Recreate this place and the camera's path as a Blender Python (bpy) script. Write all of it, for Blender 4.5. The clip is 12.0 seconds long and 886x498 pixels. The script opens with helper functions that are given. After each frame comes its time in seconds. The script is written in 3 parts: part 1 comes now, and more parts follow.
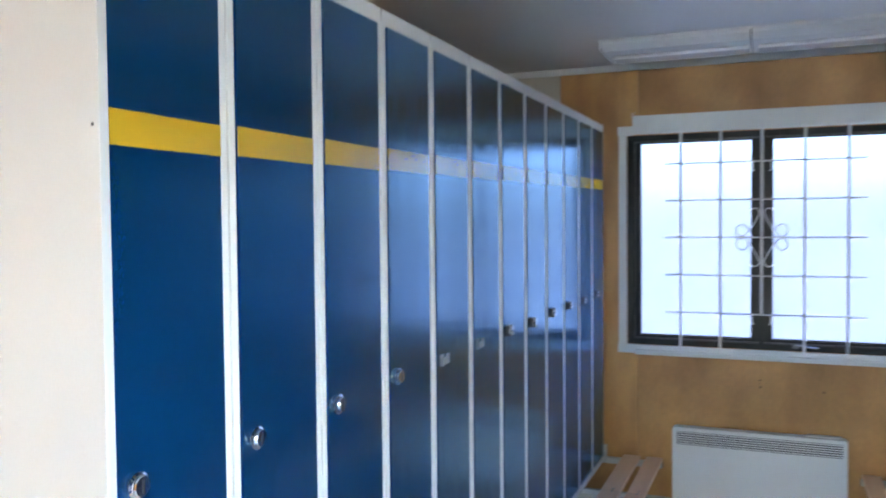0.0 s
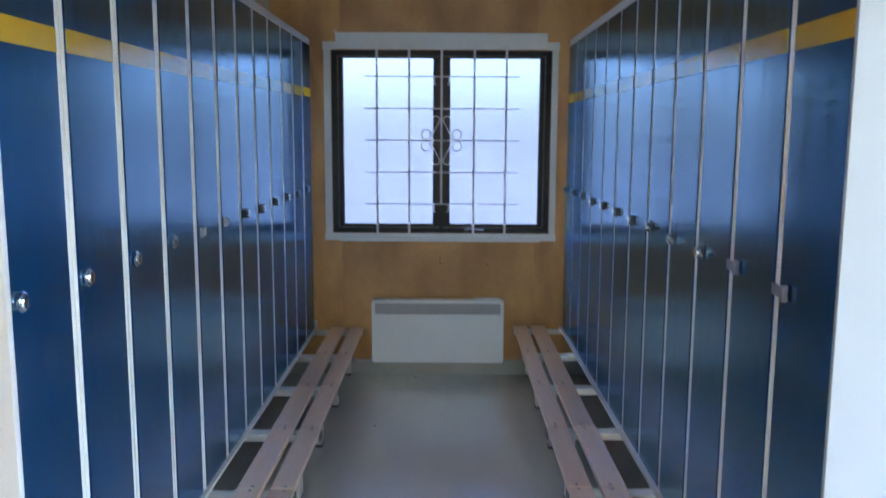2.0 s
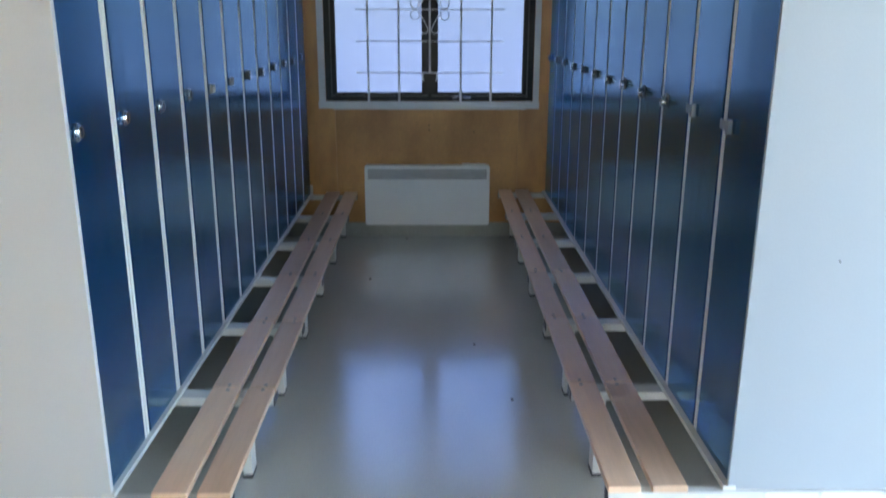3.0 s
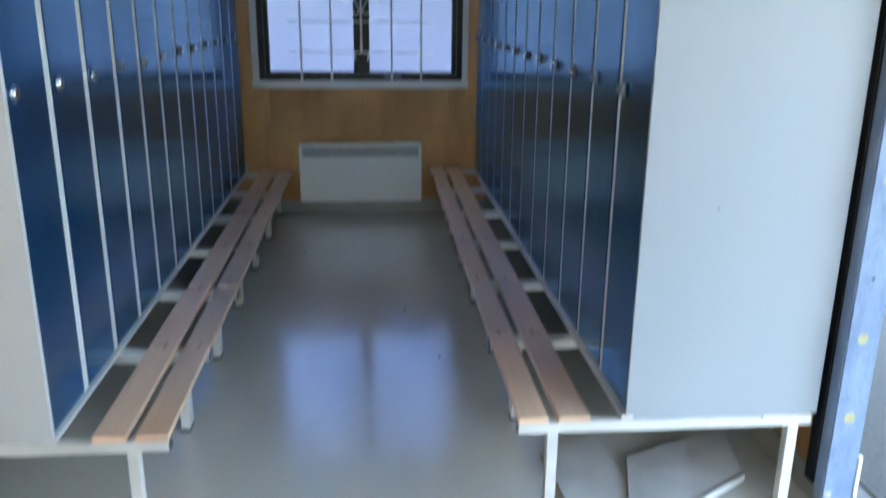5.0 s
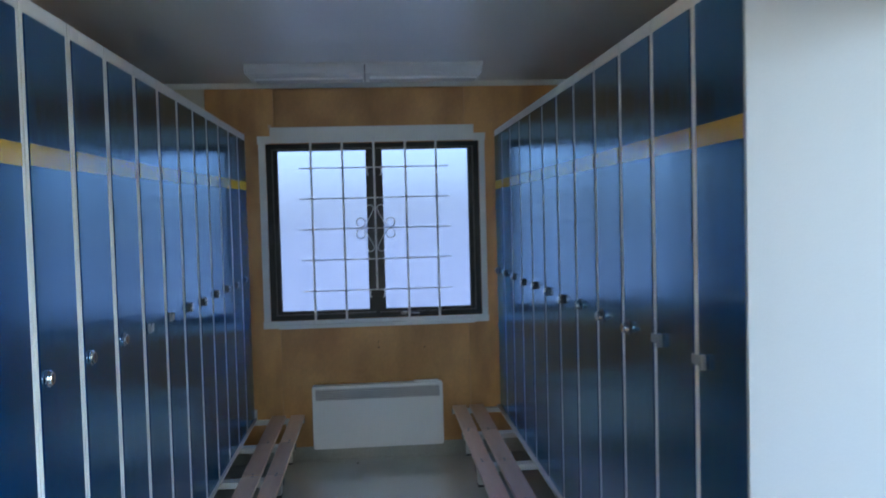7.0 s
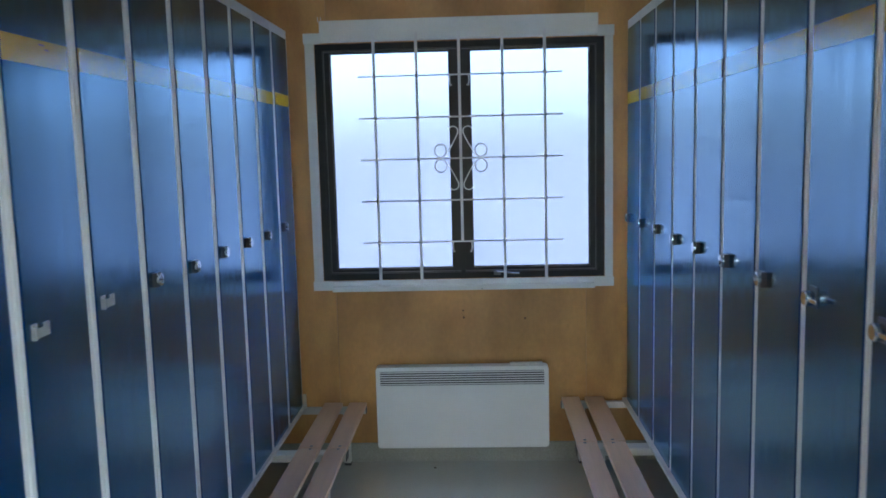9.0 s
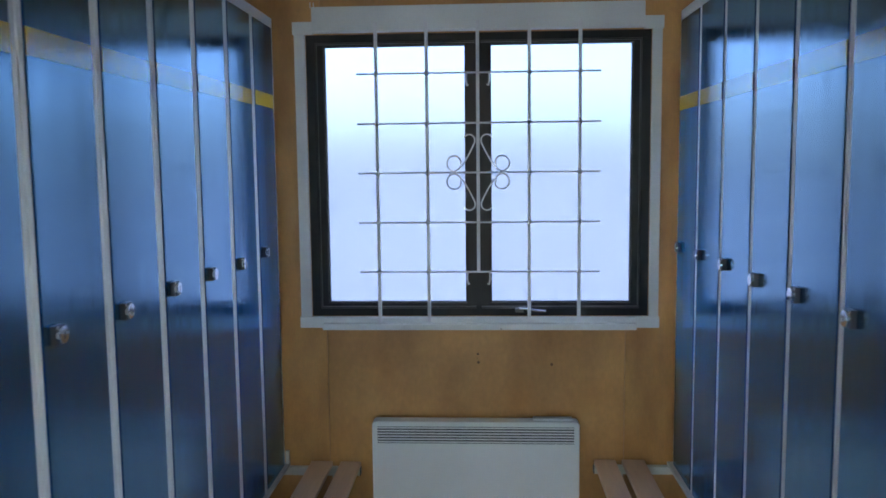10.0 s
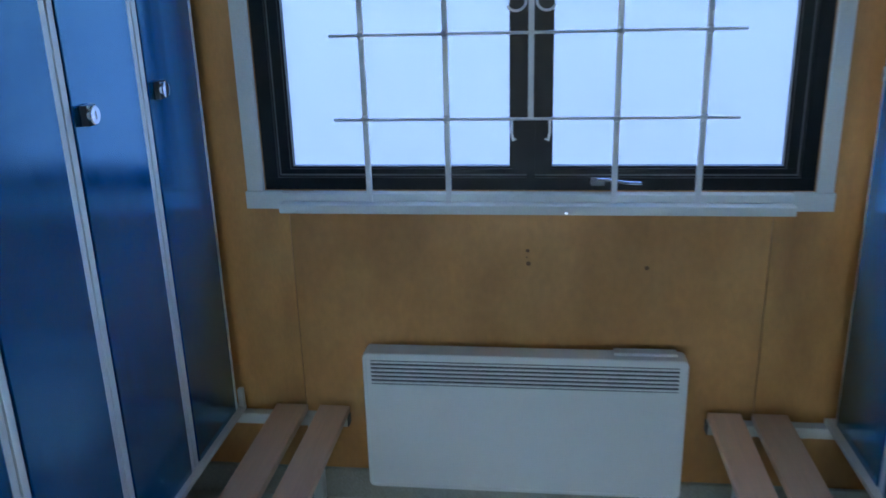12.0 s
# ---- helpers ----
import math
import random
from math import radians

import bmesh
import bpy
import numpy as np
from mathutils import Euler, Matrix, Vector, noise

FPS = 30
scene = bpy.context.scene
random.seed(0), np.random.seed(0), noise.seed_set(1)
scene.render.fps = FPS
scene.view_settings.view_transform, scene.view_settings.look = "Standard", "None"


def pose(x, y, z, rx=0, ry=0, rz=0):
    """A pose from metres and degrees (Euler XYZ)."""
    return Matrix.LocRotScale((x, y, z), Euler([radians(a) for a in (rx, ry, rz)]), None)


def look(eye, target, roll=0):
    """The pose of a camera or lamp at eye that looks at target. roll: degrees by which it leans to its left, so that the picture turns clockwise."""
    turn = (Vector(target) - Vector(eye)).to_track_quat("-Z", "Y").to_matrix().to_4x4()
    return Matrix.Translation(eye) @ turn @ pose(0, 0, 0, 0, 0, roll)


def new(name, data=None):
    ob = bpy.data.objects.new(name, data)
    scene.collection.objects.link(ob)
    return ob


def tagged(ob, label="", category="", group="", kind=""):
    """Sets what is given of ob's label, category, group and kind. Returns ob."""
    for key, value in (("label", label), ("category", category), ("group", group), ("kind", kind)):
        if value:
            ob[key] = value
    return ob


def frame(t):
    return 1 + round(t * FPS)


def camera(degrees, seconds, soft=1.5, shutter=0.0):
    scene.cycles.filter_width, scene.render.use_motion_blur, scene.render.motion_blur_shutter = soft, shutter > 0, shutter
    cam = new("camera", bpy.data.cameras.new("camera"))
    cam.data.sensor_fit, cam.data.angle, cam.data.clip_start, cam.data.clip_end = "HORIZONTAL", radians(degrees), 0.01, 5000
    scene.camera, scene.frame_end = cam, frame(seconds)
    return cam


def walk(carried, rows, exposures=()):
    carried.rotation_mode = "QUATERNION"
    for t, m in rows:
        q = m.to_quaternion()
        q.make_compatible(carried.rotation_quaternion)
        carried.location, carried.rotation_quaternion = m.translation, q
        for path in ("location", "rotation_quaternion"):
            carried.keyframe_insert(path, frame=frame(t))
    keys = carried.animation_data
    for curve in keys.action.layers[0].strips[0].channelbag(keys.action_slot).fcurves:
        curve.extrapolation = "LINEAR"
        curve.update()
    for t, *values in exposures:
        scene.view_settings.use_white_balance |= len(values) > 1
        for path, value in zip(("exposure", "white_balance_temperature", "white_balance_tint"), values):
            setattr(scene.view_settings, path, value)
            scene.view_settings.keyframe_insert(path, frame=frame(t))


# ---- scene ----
cam = camera(56.9, 12.0, soft=1.6, shutter=0.4)
PATH = [
    (0, (0.044, -4.409, 1.565), (-0.712, -2.559, 1.495), -0.5),
    (0.5, (0.032, -4.577, 1.563), (-0.468, -2.64, 1.57), -1.0),
    (1, (0.078, -4.712, 1.557), (-0.246, -2.74, 1.488), 0.7),
    (1.5, (0.091, -4.88, 1.542), (-0.092, -2.893, 1.399), 1.7),
    (2, (0.007, -5.034, 1.512), (-0.001, -3.054, 1.231), 0.3),
    (2.5, (-0.04, -5.199, 1.498), (0.012, -3.244, 1.08), -0.5),
    (3, (-0.01, -5.343, 1.447), (0.016, -3.422, 0.892), 0.2),
    (3.2, (0.007, -5.409, 1.449), (0.017, -3.511, 0.818), 0.0),
    (4.8, (0.036, -5.534, 1.381), (0.17, -3.665, 0.681), 0.5),
    (5, (0.042, -5.538, 1.408), (0.208, -3.631, 0.827), 0.6),
    (5.5, (0.059, -5.561, 1.502), (0.25, -3.583, 1.269), 0.1),
    (6, (0.056, -5.504, 1.544), (0.27, -3.516, 1.521), -0.5),
    (6.5, (-0.002, -5.361, 1.562), (0.245, -3.377, 1.579), -1.5),
    (7, (-0.038, -5.18, 1.544), (0.129, -3.189, 1.458), -1.5),
    (7.5, (0.013, -4.858, 1.518), (0.068, -2.864, 1.383), -1.3),
    (7.7, (0.048, -4.73, 1.503), (0.059, -2.735, 1.362), -1.1),
    (9.5, (0.035, -3.516, 1.51), (-0.061, -1.535, 1.249), -1.2),
    (10, (0.001, -3.218, 1.496), (-0.103, -1.231, 1.292), -0.6),
    (10.5, (-0.001, -2.905, 1.508), (-0.126, -0.925, 1.251), -2.0),
    (11, (0.031, -2.557, 1.457), (-0.166, -0.579, 1.238), -1.2),
    (11.5, (0.045, -2.234, 1.421), (-0.145, -0.327, 0.849), -0.6),
    (12, (0.0, -1.952, 1.393), (-0.237, -0.067, 0.766), -1.6),
]
EXPOSURES = [(0, 5.9, 7000, 9), (1.0, 5.7, 7250, 9), (2.0, 5.3, 7000, 8), (3.0, 4.9, 6900, 5), (5.0, 4.75, 6800, 4), (6.5, 4.7, 6400, 4), (7.5, 5.1, 6700, 4), (9.5, 5.4, 7100, 5), (10.5, 5.1, 7000, 6), (11, 4.9, 6900, 6), (11.5, 5.1, 6500, 3), (12, 5.25, 5800, -1)]
SKY = 0.15
walk(cam, [(t, look(eye, target, roll)) for t, eye, target, roll in PATH], EXPOSURES)


# ---- world and sun ----
world = bpy.data.worlds.new("overcast_sky")
scene.world = world
world.use_nodes = True
wn = world.node_tree.nodes
sky = wn.new("ShaderNodeTexSky")
sky.sky_type = "NISHITA"
sky.sun_disc = False
sky.sun_elevation = radians(50)
sky.sun_rotation = radians(262)
sky.air_density, sky.dust_density, sky.ozone_density = 0.9, 4.0, 1.0
wn["Background"].inputs["Strength"].default_value = SKY
world.node_tree.links.new(sky.outputs["Color"], wn["Background"].inputs["Color"])

sun_data = bpy.data.lights.new("sun", "SUN")
sun_data.energy, sun_data.angle, sun_data.color = 0.6, radians(20), (1.0, 0.97, 0.94)
sun = new("sun", sun_data)
sun.matrix_world = look((-6.36, -0.89, 7.66), (0, 0, 0))

# ---- plan, in metres ----
LX, RX = -0.806, 0.728            # locker fronts
DEPTH = 0.552                     # locker depth
Y0, PITCH, COUNT = -3.555, 0.2921, 12
BASE, DOOR_LO, DOOR_HI, TOP = 0.300, 0.3015, 2.022, 2.060
LIFT = 0.016                      # the east row stands this much higher
WEST, EAST, SOUTH, CEIL = -1.40, 1.33, -7.60, 2.380
WIN = (-0.695, 0.638, 0.897, 2.004)


# ---- materials ----
def mat(name, color, rough=0.5, metal=0.0, spec=0.5):
    m = bpy.data.materials.new(name)
    m.use_nodes = True
    p = m.node_tree.nodes["Principled BSDF"]
    p.inputs["Base Color"].default_value = (*color, 1)
    p.inputs["Roughness"].default_value = rough
    p.inputs["Metallic"].default_value = metal
    p.inputs["Specular IOR Level"].default_value = spec
    return m


def worn(name, color, other, rough=0.5, metal=0.0, scale=(3, 3, 3), fine=60.0, bump=0.1, spread=0.15, spec=0.5,
         per_piece=0.0, low=0.35, high=0.7, dist=0.002):
    """A surface with broad stains of a second colour, fine grain, uneven gloss and relief."""
    m = mat(name, color, rough, metal, spec)
    t = m.node_tree
    n, link = t.nodes, t.links.new
    p = n["Principled BSDF"]
    co = n.new("ShaderNodeTexCoord")
    mp = n.new("ShaderNodeMapping")
    mp.inputs["Scale"].default_value = scale
    link(co.outputs["Object"], mp.inputs["Vector"])
    info = n.new("ShaderNodeObjectInfo")
    shift = n.new("ShaderNodeVectorMath")
    shift.operation = "ADD"
    times = n.new("ShaderNodeMath")
    times.operation = "MULTIPLY"
    times.inputs[1].default_value = 37.0 if per_piece else 0.0
    link(info.outputs["Random"], times.inputs[0])
    link(mp.outputs["Vector"], shift.inputs[0])
    link(times.outputs[0], shift.inputs[1])
    big = n.new("ShaderNodeTexNoise")
    big.inputs["Scale"].default_value, big.inputs["Detail"].default_value = 1.0, 5
    link(shift.outputs[0], big.inputs["Vector"])
    small = n.new("ShaderNodeTexNoise")
    small.inputs["Scale"].default_value, small.inputs["Detail"].default_value = fine, 4
    link(shift.outputs[0], small.inputs["Vector"])
    ramp = n.new("ShaderNodeMapRange")
    ramp.inputs["From Min"].default_value, ramp.inputs["From Max"].default_value = low, high
    link(big.outputs["Fac"], ramp.inputs["Value"])
    mix = n.new("ShaderNodeMix")
    mix.data_type = "RGBA"
    mix.inputs["A"].default_value, mix.inputs["B"].default_value = (*color, 1), (*other, 1)
    link(ramp.outputs["Result"], mix.inputs["Factor"])
    hsv = n.new("ShaderNodeHueSaturation")
    val = n.new("ShaderNodeMapRange")
    val.inputs["From Min"].default_value, val.inputs["From Max"].default_value = 0.25, 0.75
    val.inputs["To Min"].default_value, val.inputs["To Max"].default_value = 1 - spread, 1 + spread
    link(small.outputs["Fac"], val.inputs["Value"])
    if per_piece:
        pv = n.new("ShaderNodeMapRange")
        pv.inputs["To Min"].default_value, pv.inputs["To Max"].default_value = 1 - per_piece, 1 + per_piece
        link(info.outputs["Random"], pv.inputs["Value"])
        mul = n.new("ShaderNodeMath")
        mul.operation = "MULTIPLY"
        link(val.outputs["Result"], mul.inputs[0])
        link(pv.outputs["Result"], mul.inputs[1])
        link(mul.outputs[0], hsv.inputs["Value"])
    else:
        link(val.outputs["Result"], hsv.inputs["Value"])
    link(mix.outputs["Result"], hsv.inputs["Color"])
    link(hsv.outputs["Color"], p.inputs["Base Color"])
    rr = n.new("ShaderNodeMapRange")
    rr.inputs["To Min"].default_value, rr.inputs["To Max"].default_value = rough * 0.8, rough * 1.25
    link(big.outputs["Fac"], rr.inputs["Value"])
    link(rr.outputs["Result"], p.inputs["Roughness"])
    if bump:
        b = n.new("ShaderNodeBump")
        b.inputs["Strength"].default_value, b.inputs["Distance"].default_value = bump, dist
        link(small.outputs["Fac"], b.inputs["Height"])
        link(b.outputs["Normal"], p.inputs["Normal"])
    return m


PLY = worn("varnished_plywood", (0.63, 0.335, 0.110), (0.36, 0.175, 0.052), 0.42, scale=(2.6, 2.6, 1.6), fine=22, bump=0.06, spread=0.08, low=0.40, high=0.66)
CEILING = worn("ceiling_paint", (0.82, 0.84, 0.81), (0.78, 0.80, 0.77), 0.34, spec=1.0, scale=(0.8, 0.8, 0.8), fine=120, bump=0.05, spread=0.02)
FLOOR = worn("grey_vinyl", (0.70, 0.70, 0.62), (0.58, 0.58, 0.50), 0.20, spec=1.0, scale=(3.2, 1.1, 1.1), fine=60, bump=0.02, spread=0.05, dist=0.001, low=0.2, high=0.8)
WHITE = worn("white_laminate", (0.84, 0.85, 0.80), (0.78, 0.79, 0.74), 0.38, scale=(1.5, 1.5, 1.5), fine=150, bump=0.03, spread=0.02)
# East end panel: the white laminate darkened in colour to offset bright door light.
ENDW = worn("white_end_panel_darkened", (0.355, 0.385, 0.40), (0.33, 0.36, 0.375), 0.42, scale=(1.3, 1.3, 1.0), fine=150, bump=0.03, spread=0.02)
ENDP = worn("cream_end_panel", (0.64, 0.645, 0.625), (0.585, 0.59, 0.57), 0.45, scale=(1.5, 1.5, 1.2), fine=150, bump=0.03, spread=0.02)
# Locker undersides: dark colour that puts in the shade of the gap below.
UNDER_SHADE = worn("underside_shade_brown", (0.13, 0.095, 0.065), (0.09, 0.065, 0.045), 0.8, scale=(4, 4, 4), fine=90, bump=0.1)
STEEL = worn("white_steel", (0.76, 0.75, 0.69), (0.64, 0.62, 0.55), 0.36, scale=(7, 7, 7), fine=200, bump=0.04, spread=0.04)
BLUE = worn("blue_laminate", (0.0, 0.028, 0.098), (0.0, 0.024, 0.084), 0.30, scale=(2, 2, 0.7), fine=240, bump=0.0, spread=0.05, per_piece=0.06, spec=0.0)


def lacquer(m, least, most, tint, low, high, wave):
    """A clear lacquer over a paint: tinted gloss that rises with the angle, uneven in upright smears, slightly wavy."""
    t = m.node_tree
    n, link = t.nodes, t.links.new
    co, mp = n.new("ShaderNodeTexCoord"), n.new("ShaderNodeMapping")
    mp.inputs["Scale"].default_value = (1, 26, 1.1)
    link(co.outputs["Object"], mp.inputs["Vector"])
    info, add = n.new("ShaderNodeObjectInfo"), n.new("ShaderNodeVectorMath")
    grow = n.new("ShaderNodeMath")
    grow.operation = "MULTIPLY"
    grow.inputs[1].default_value = 53.0
    link(info.outputs["Random"], grow.inputs[0])
    link(mp.outputs["Vector"], add.inputs[0])
    link(grow.outputs[0], add.inputs[1])
    streak = n.new("ShaderNodeTexNoise")
    streak.inputs["Scale"].default_value, streak.inputs["Detail"].default_value = 1.0, 4
    link(add.outputs[0], streak.inputs["Vector"])
    gloss = n.new("ShaderNodeMapRange")
    gloss.inputs["From Min"].default_value, gloss.inputs["From Max"].default_value = 0.3, 0.7
    gloss.inputs["To Min"].default_value, gloss.inputs["To Max"].default_value = low, high
    link(streak.outputs["Fac"], gloss.inputs["Value"])
    swell = n.new("ShaderNodeTexNoise")
    swell.inputs["Scale"].default_value, swell.inputs["Detail"].default_value = 5.0, 1
    shift = n.new("ShaderNodeVectorMath")
    link(co.outputs["Object"], shift.inputs[0])
    link(grow.outputs[0], shift.inputs[1])
    link(shift.outputs[0], swell.inputs["Vector"])
    b = n.new("ShaderNodeBump")
    b.inputs["Strength"].default_value, b.inputs["Distance"].default_value = wave, 0.003
    link(swell.outputs["Fac"], b.inputs["Height"])
    shine = n.new("ShaderNodeBsdfGlossy")
    shine.distribution = "BECKMANN"
    link(gloss.outputs["Result"], shine.inputs["Roughness"])
    link(b.outputs["Normal"], shine.inputs["Normal"])
    facing, rise, mix = n.new("ShaderNodeLayerWeight"), n.new("ShaderNodeMapRange"), n.new("ShaderNodeMixShader")
    rise.inputs["From Min"].default_value, rise.inputs["From Max"].default_value = 0.15, 0.75
    rise.inputs["To Min"].default_value, rise.inputs["To Max"].default_value = least, most
    link(facing.outputs["Facing"], rise.inputs["Value"])
    link(rise.outputs["Result"], mix.inputs["Fac"])
    pale = n.new("ShaderNodeMix")
    pale.data_type = "RGBA"
    pale.inputs["A"].default_value, pale.inputs["B"].default_value = (*tint, 1), (0.86, 0.93, 1, 1)
    link(rise.outputs["Result"], pale.inputs["Factor"])
    link(pale.outputs["Result"], shine.inputs["Color"])
    link(n["Principled BSDF"].outputs[0], mix.inputs[1])
    link(shine.outputs[0], mix.inputs[2])
    link(mix.outputs[0], n["Material Output"].inputs["Surface"])


lacquer(BLUE, 0.03, 0.46, (0.34, 0.74, 1.0), 0.16, 0.26, 0.05)
FLOOR.node_tree.nodes["Principled BSDF"].inputs["Coat Weight"].default_value = 1.0


def uneven_coat(m, low, high, scale):
    """Wiped streaks in the gloss of a floor."""
    n, link = m.node_tree.nodes, m.node_tree.links.new
    co, mp, streak, span = n.new("ShaderNodeTexCoord"), n.new("ShaderNodeMapping"), n.new("ShaderNodeTexNoise"), n.new("ShaderNodeMapRange")
    mp.inputs["Scale"].default_value = scale
    mp.inputs["Rotation"].default_value = (0, 0, 0.25)
    streak.inputs["Scale"].default_value, streak.inputs["Detail"].default_value, streak.inputs["Distortion"].default_value = 1.0, 5, 0.6
    span.inputs["From Min"].default_value, span.inputs["From Max"].default_value = 0.32, 0.68
    span.inputs["To Min"].default_value, span.inputs["To Max"].default_value = low, high
    link(co.outputs["Object"], mp.inputs["Vector"])
    link(mp.outputs["Vector"], streak.inputs["Vector"])
    link(streak.outputs["Fac"], span.inputs["Value"])
    link(span.outputs["Result"], n["Principled BSDF"].inputs["Coat Roughness"])


uneven_coat(FLOOR, 0.07, 0.22, (9, 1.6, 1))
YELLOW = worn("yellow_band", (0.66, 0.40, 0.025), (0.58, 0.34, 0.02), 0.3, scale=(4, 4, 4), fine=200, bump=0.0, spread=0.04, spec=0.0)
lacquer(YELLOW, 0.03, 0.40, (0.34, 0.74, 1.0), 0.16, 0.26, 0.05)
CHROME = mat("chrome", (0.80, 0.80, 0.81), 0.09, 1.0)
DARK = mat("dark_lock_plate", (0.03, 0.03, 0.035), 0.3)
CLIP = worn("dull_metal_clip", (0.30, 0.31, 0.31), (0.20, 0.20, 0.20), 0.35, 0.6, scale=(30, 30, 30), fine=90, bump=0.05)
TAPE = worn("clear_tag", (0.34, 0.35, 0.35), (0.26, 0.26, 0.25), 0.3, scale=(20, 20, 20), fine=90, bump=0.05)
WOOD = worn("pine_plank", (0.82, 0.55, 0.36), (0.73, 0.46, 0.28), 0.42, scale=(14, 1.1, 14), fine=9, bump=0.08, spread=0.05, per_piece=0.14)
WOOD.node_tree.nodes["Principled BSDF"].inputs["Coat Weight"].default_value = 0.45
WOOD.node_tree.nodes["Principled BSDF"].inputs["Coat Roughness"].default_value = 0.28
BLACK = worn("black_window_frame", (0.005, 0.005, 0.006), (0.009, 0.009, 0.010), 0.36, spec=0.22, scale=(6, 6, 6), fine=100, bump=0.02, spread=0.1)
TRIM = worn("grey_trim_paint", (0.80, 0.83, 0.80), (0.72, 0.75, 0.72), 0.45, scale=(4, 4, 4), fine=70, bump=0.08, spread=0.05)
BARS = worn("grey_bar_paint", (0.80, 0.81, 0.80), (0.70, 0.71, 0.70), 0.4, scale=(12, 12, 12), fine=150, bump=0.04)
HEAT = worn("heater_enamel", (0.84, 0.85, 0.82), (0.80, 0.81, 0.78), 0.35, scale=(2, 2, 2), fine=200, bump=0.02, spread=0.015)
SEAL = mat("sash_glint_and_stay_grey", (0.17, 0.17, 0.18), 0.5)
# Dark grey for the painted vent shade, also for feet and panel screws.
SLOT = mat("vent_shade_and_fittings", (0.08, 0.08, 0.08), 0.6)
BASEB = worn("grey_skirting", (0.40, 0.40, 0.34), (0.32, 0.32, 0.27), 0.5, scale=(3, 3, 3), fine=60, bump=0.05)
CREAM = worn("cream_board", (0.70, 0.67, 0.54), (0.63, 0.60, 0.47), 0.5, scale=(3, 3, 3), fine=60, bump=0.05)
JAMB = worn("painted_jamb", (0.24, 0.31, 0.42), (0.16, 0.22, 0.33), 0.4, scale=(22, 22, 9), fine=9, bump=0.2, spread=0.14)
SILL = worn("worn_threshold_paint", (0.36, 0.38, 0.43), (0.27, 0.29, 0.34), 0.5, scale=(14, 5, 9), fine=30, bump=0.2, spread=0.1)
SPOT = worn("filler_spot", (0.50, 0.46, 0.24), (0.42, 0.36, 0.18), 0.7, scale=(30, 30, 30), fine=60, bump=0.1)
PEACH = worn("primer_spot", (0.48, 0.31, 0.22), (0.40, 0.26, 0.18), 0.7, scale=(30, 30, 30), fine=60, bump=0.1)
CARD = worn("white_card", (0.56, 0.55, 0.51), (0.44, 0.43, 0.40), 0.75, scale=(6, 6, 6), fine=40, bump=0.3, spread=0.06)
KRAFT = worn("brown_board_edge", (0.36, 0.24, 0.14), (0.26, 0.17, 0.10), 0.85, scale=(9, 9, 9), fine=60, bump=0.3)
ROOF = worn("grey_cladding", (0.30, 0.31, 0.32), (0.24, 0.25, 0.26), 0.6, scale=(2, 2, 2), fine=30)
GROUND = worn("pale_concrete", (0.17, 0.18, 0.18), (0.13, 0.135, 0.135), 0.85, scale=(0.8, 0.8, 0.8), fine=60, bump=0.5, spread=0.25, dist=0.01)
LAMPM = worn("lamp_housing", (0.74, 0.76, 0.76), (0.68, 0.70, 0.70), 0.4, scale=(3, 3, 3), fine=90, bump=0.02)
LENS = worn("acrylic_lens", (0.90, 0.91, 0.91), (0.87, 0.88, 0.88), 0.16, spec=1.0, scale=(1, 60, 60), fine=2, bump=0.1, spread=0.02)
ASPHALT = worn("dark_asphalt", (0.030, 0.034, 0.032), (0.055, 0.058, 0.052), 0.85, scale=(0.9, 0.9, 0.9), fine=60, bump=0.5, spread=0.25, dist=0.01)
RUST = mat("screw_steel", (0.10, 0.08, 0.07), 0.45, 0.6)
STAIN = mat("wall_stain", (0.17, 0.085, 0.03), 0.7)
PLY_EDGE = worn("varnished_plywood_strip", (0.65, 0.35, 0.116), (0.37, 0.178, 0.053), 0.40, scale=(5.5, 5.5, 2.2), fine=22, bump=0.06, spread=0.07, low=0.42, high=0.74)

FROST = bpy.data.materials.new("frosted_glass")
FROST.use_nodes = True
fp = FROST.node_tree.nodes["Principled BSDF"]
fp.inputs["Base Color"].default_value = (0.076, 0.099, 0.170, 1)
fp.inputs["Roughness"].default_value = 0.33
fp.inputs["Transmission Weight"].default_value = 1.0
fp.inputs["IOR"].default_value = 1.25


GLASS = mat("clear_glass", (1, 1, 1), 0.02)
GLASS.node_tree.nodes["Principled BSDF"].inputs["Transmission Weight"].default_value = 1.0


# ---- building blocks ----
def box(bm, x0, x1, y0, y1, z0, z1):
    v = [bm.verts.new((x, y, z)) for x in (x0, x1) for y in (y0, y1) for z in (z0, z1)]
    for f in ((0, 1, 3, 2), (4, 6, 7, 5), (0, 4, 5, 1), (2, 3, 7, 6), (0, 2, 6, 4), (1, 5, 7, 3)):
        bm.faces.new([v[i] for i in f])
    return v


def boxes(*sizes, bevel=0.0):
    bm = bmesh.new()
    for s in sizes:
        box(bm, *s)
    if bevel:
        bmesh.ops.bevel(bm, geom=bm.edges[:], offset=bevel, segments=2, affect="EDGES", profile=0.6)
    return bm


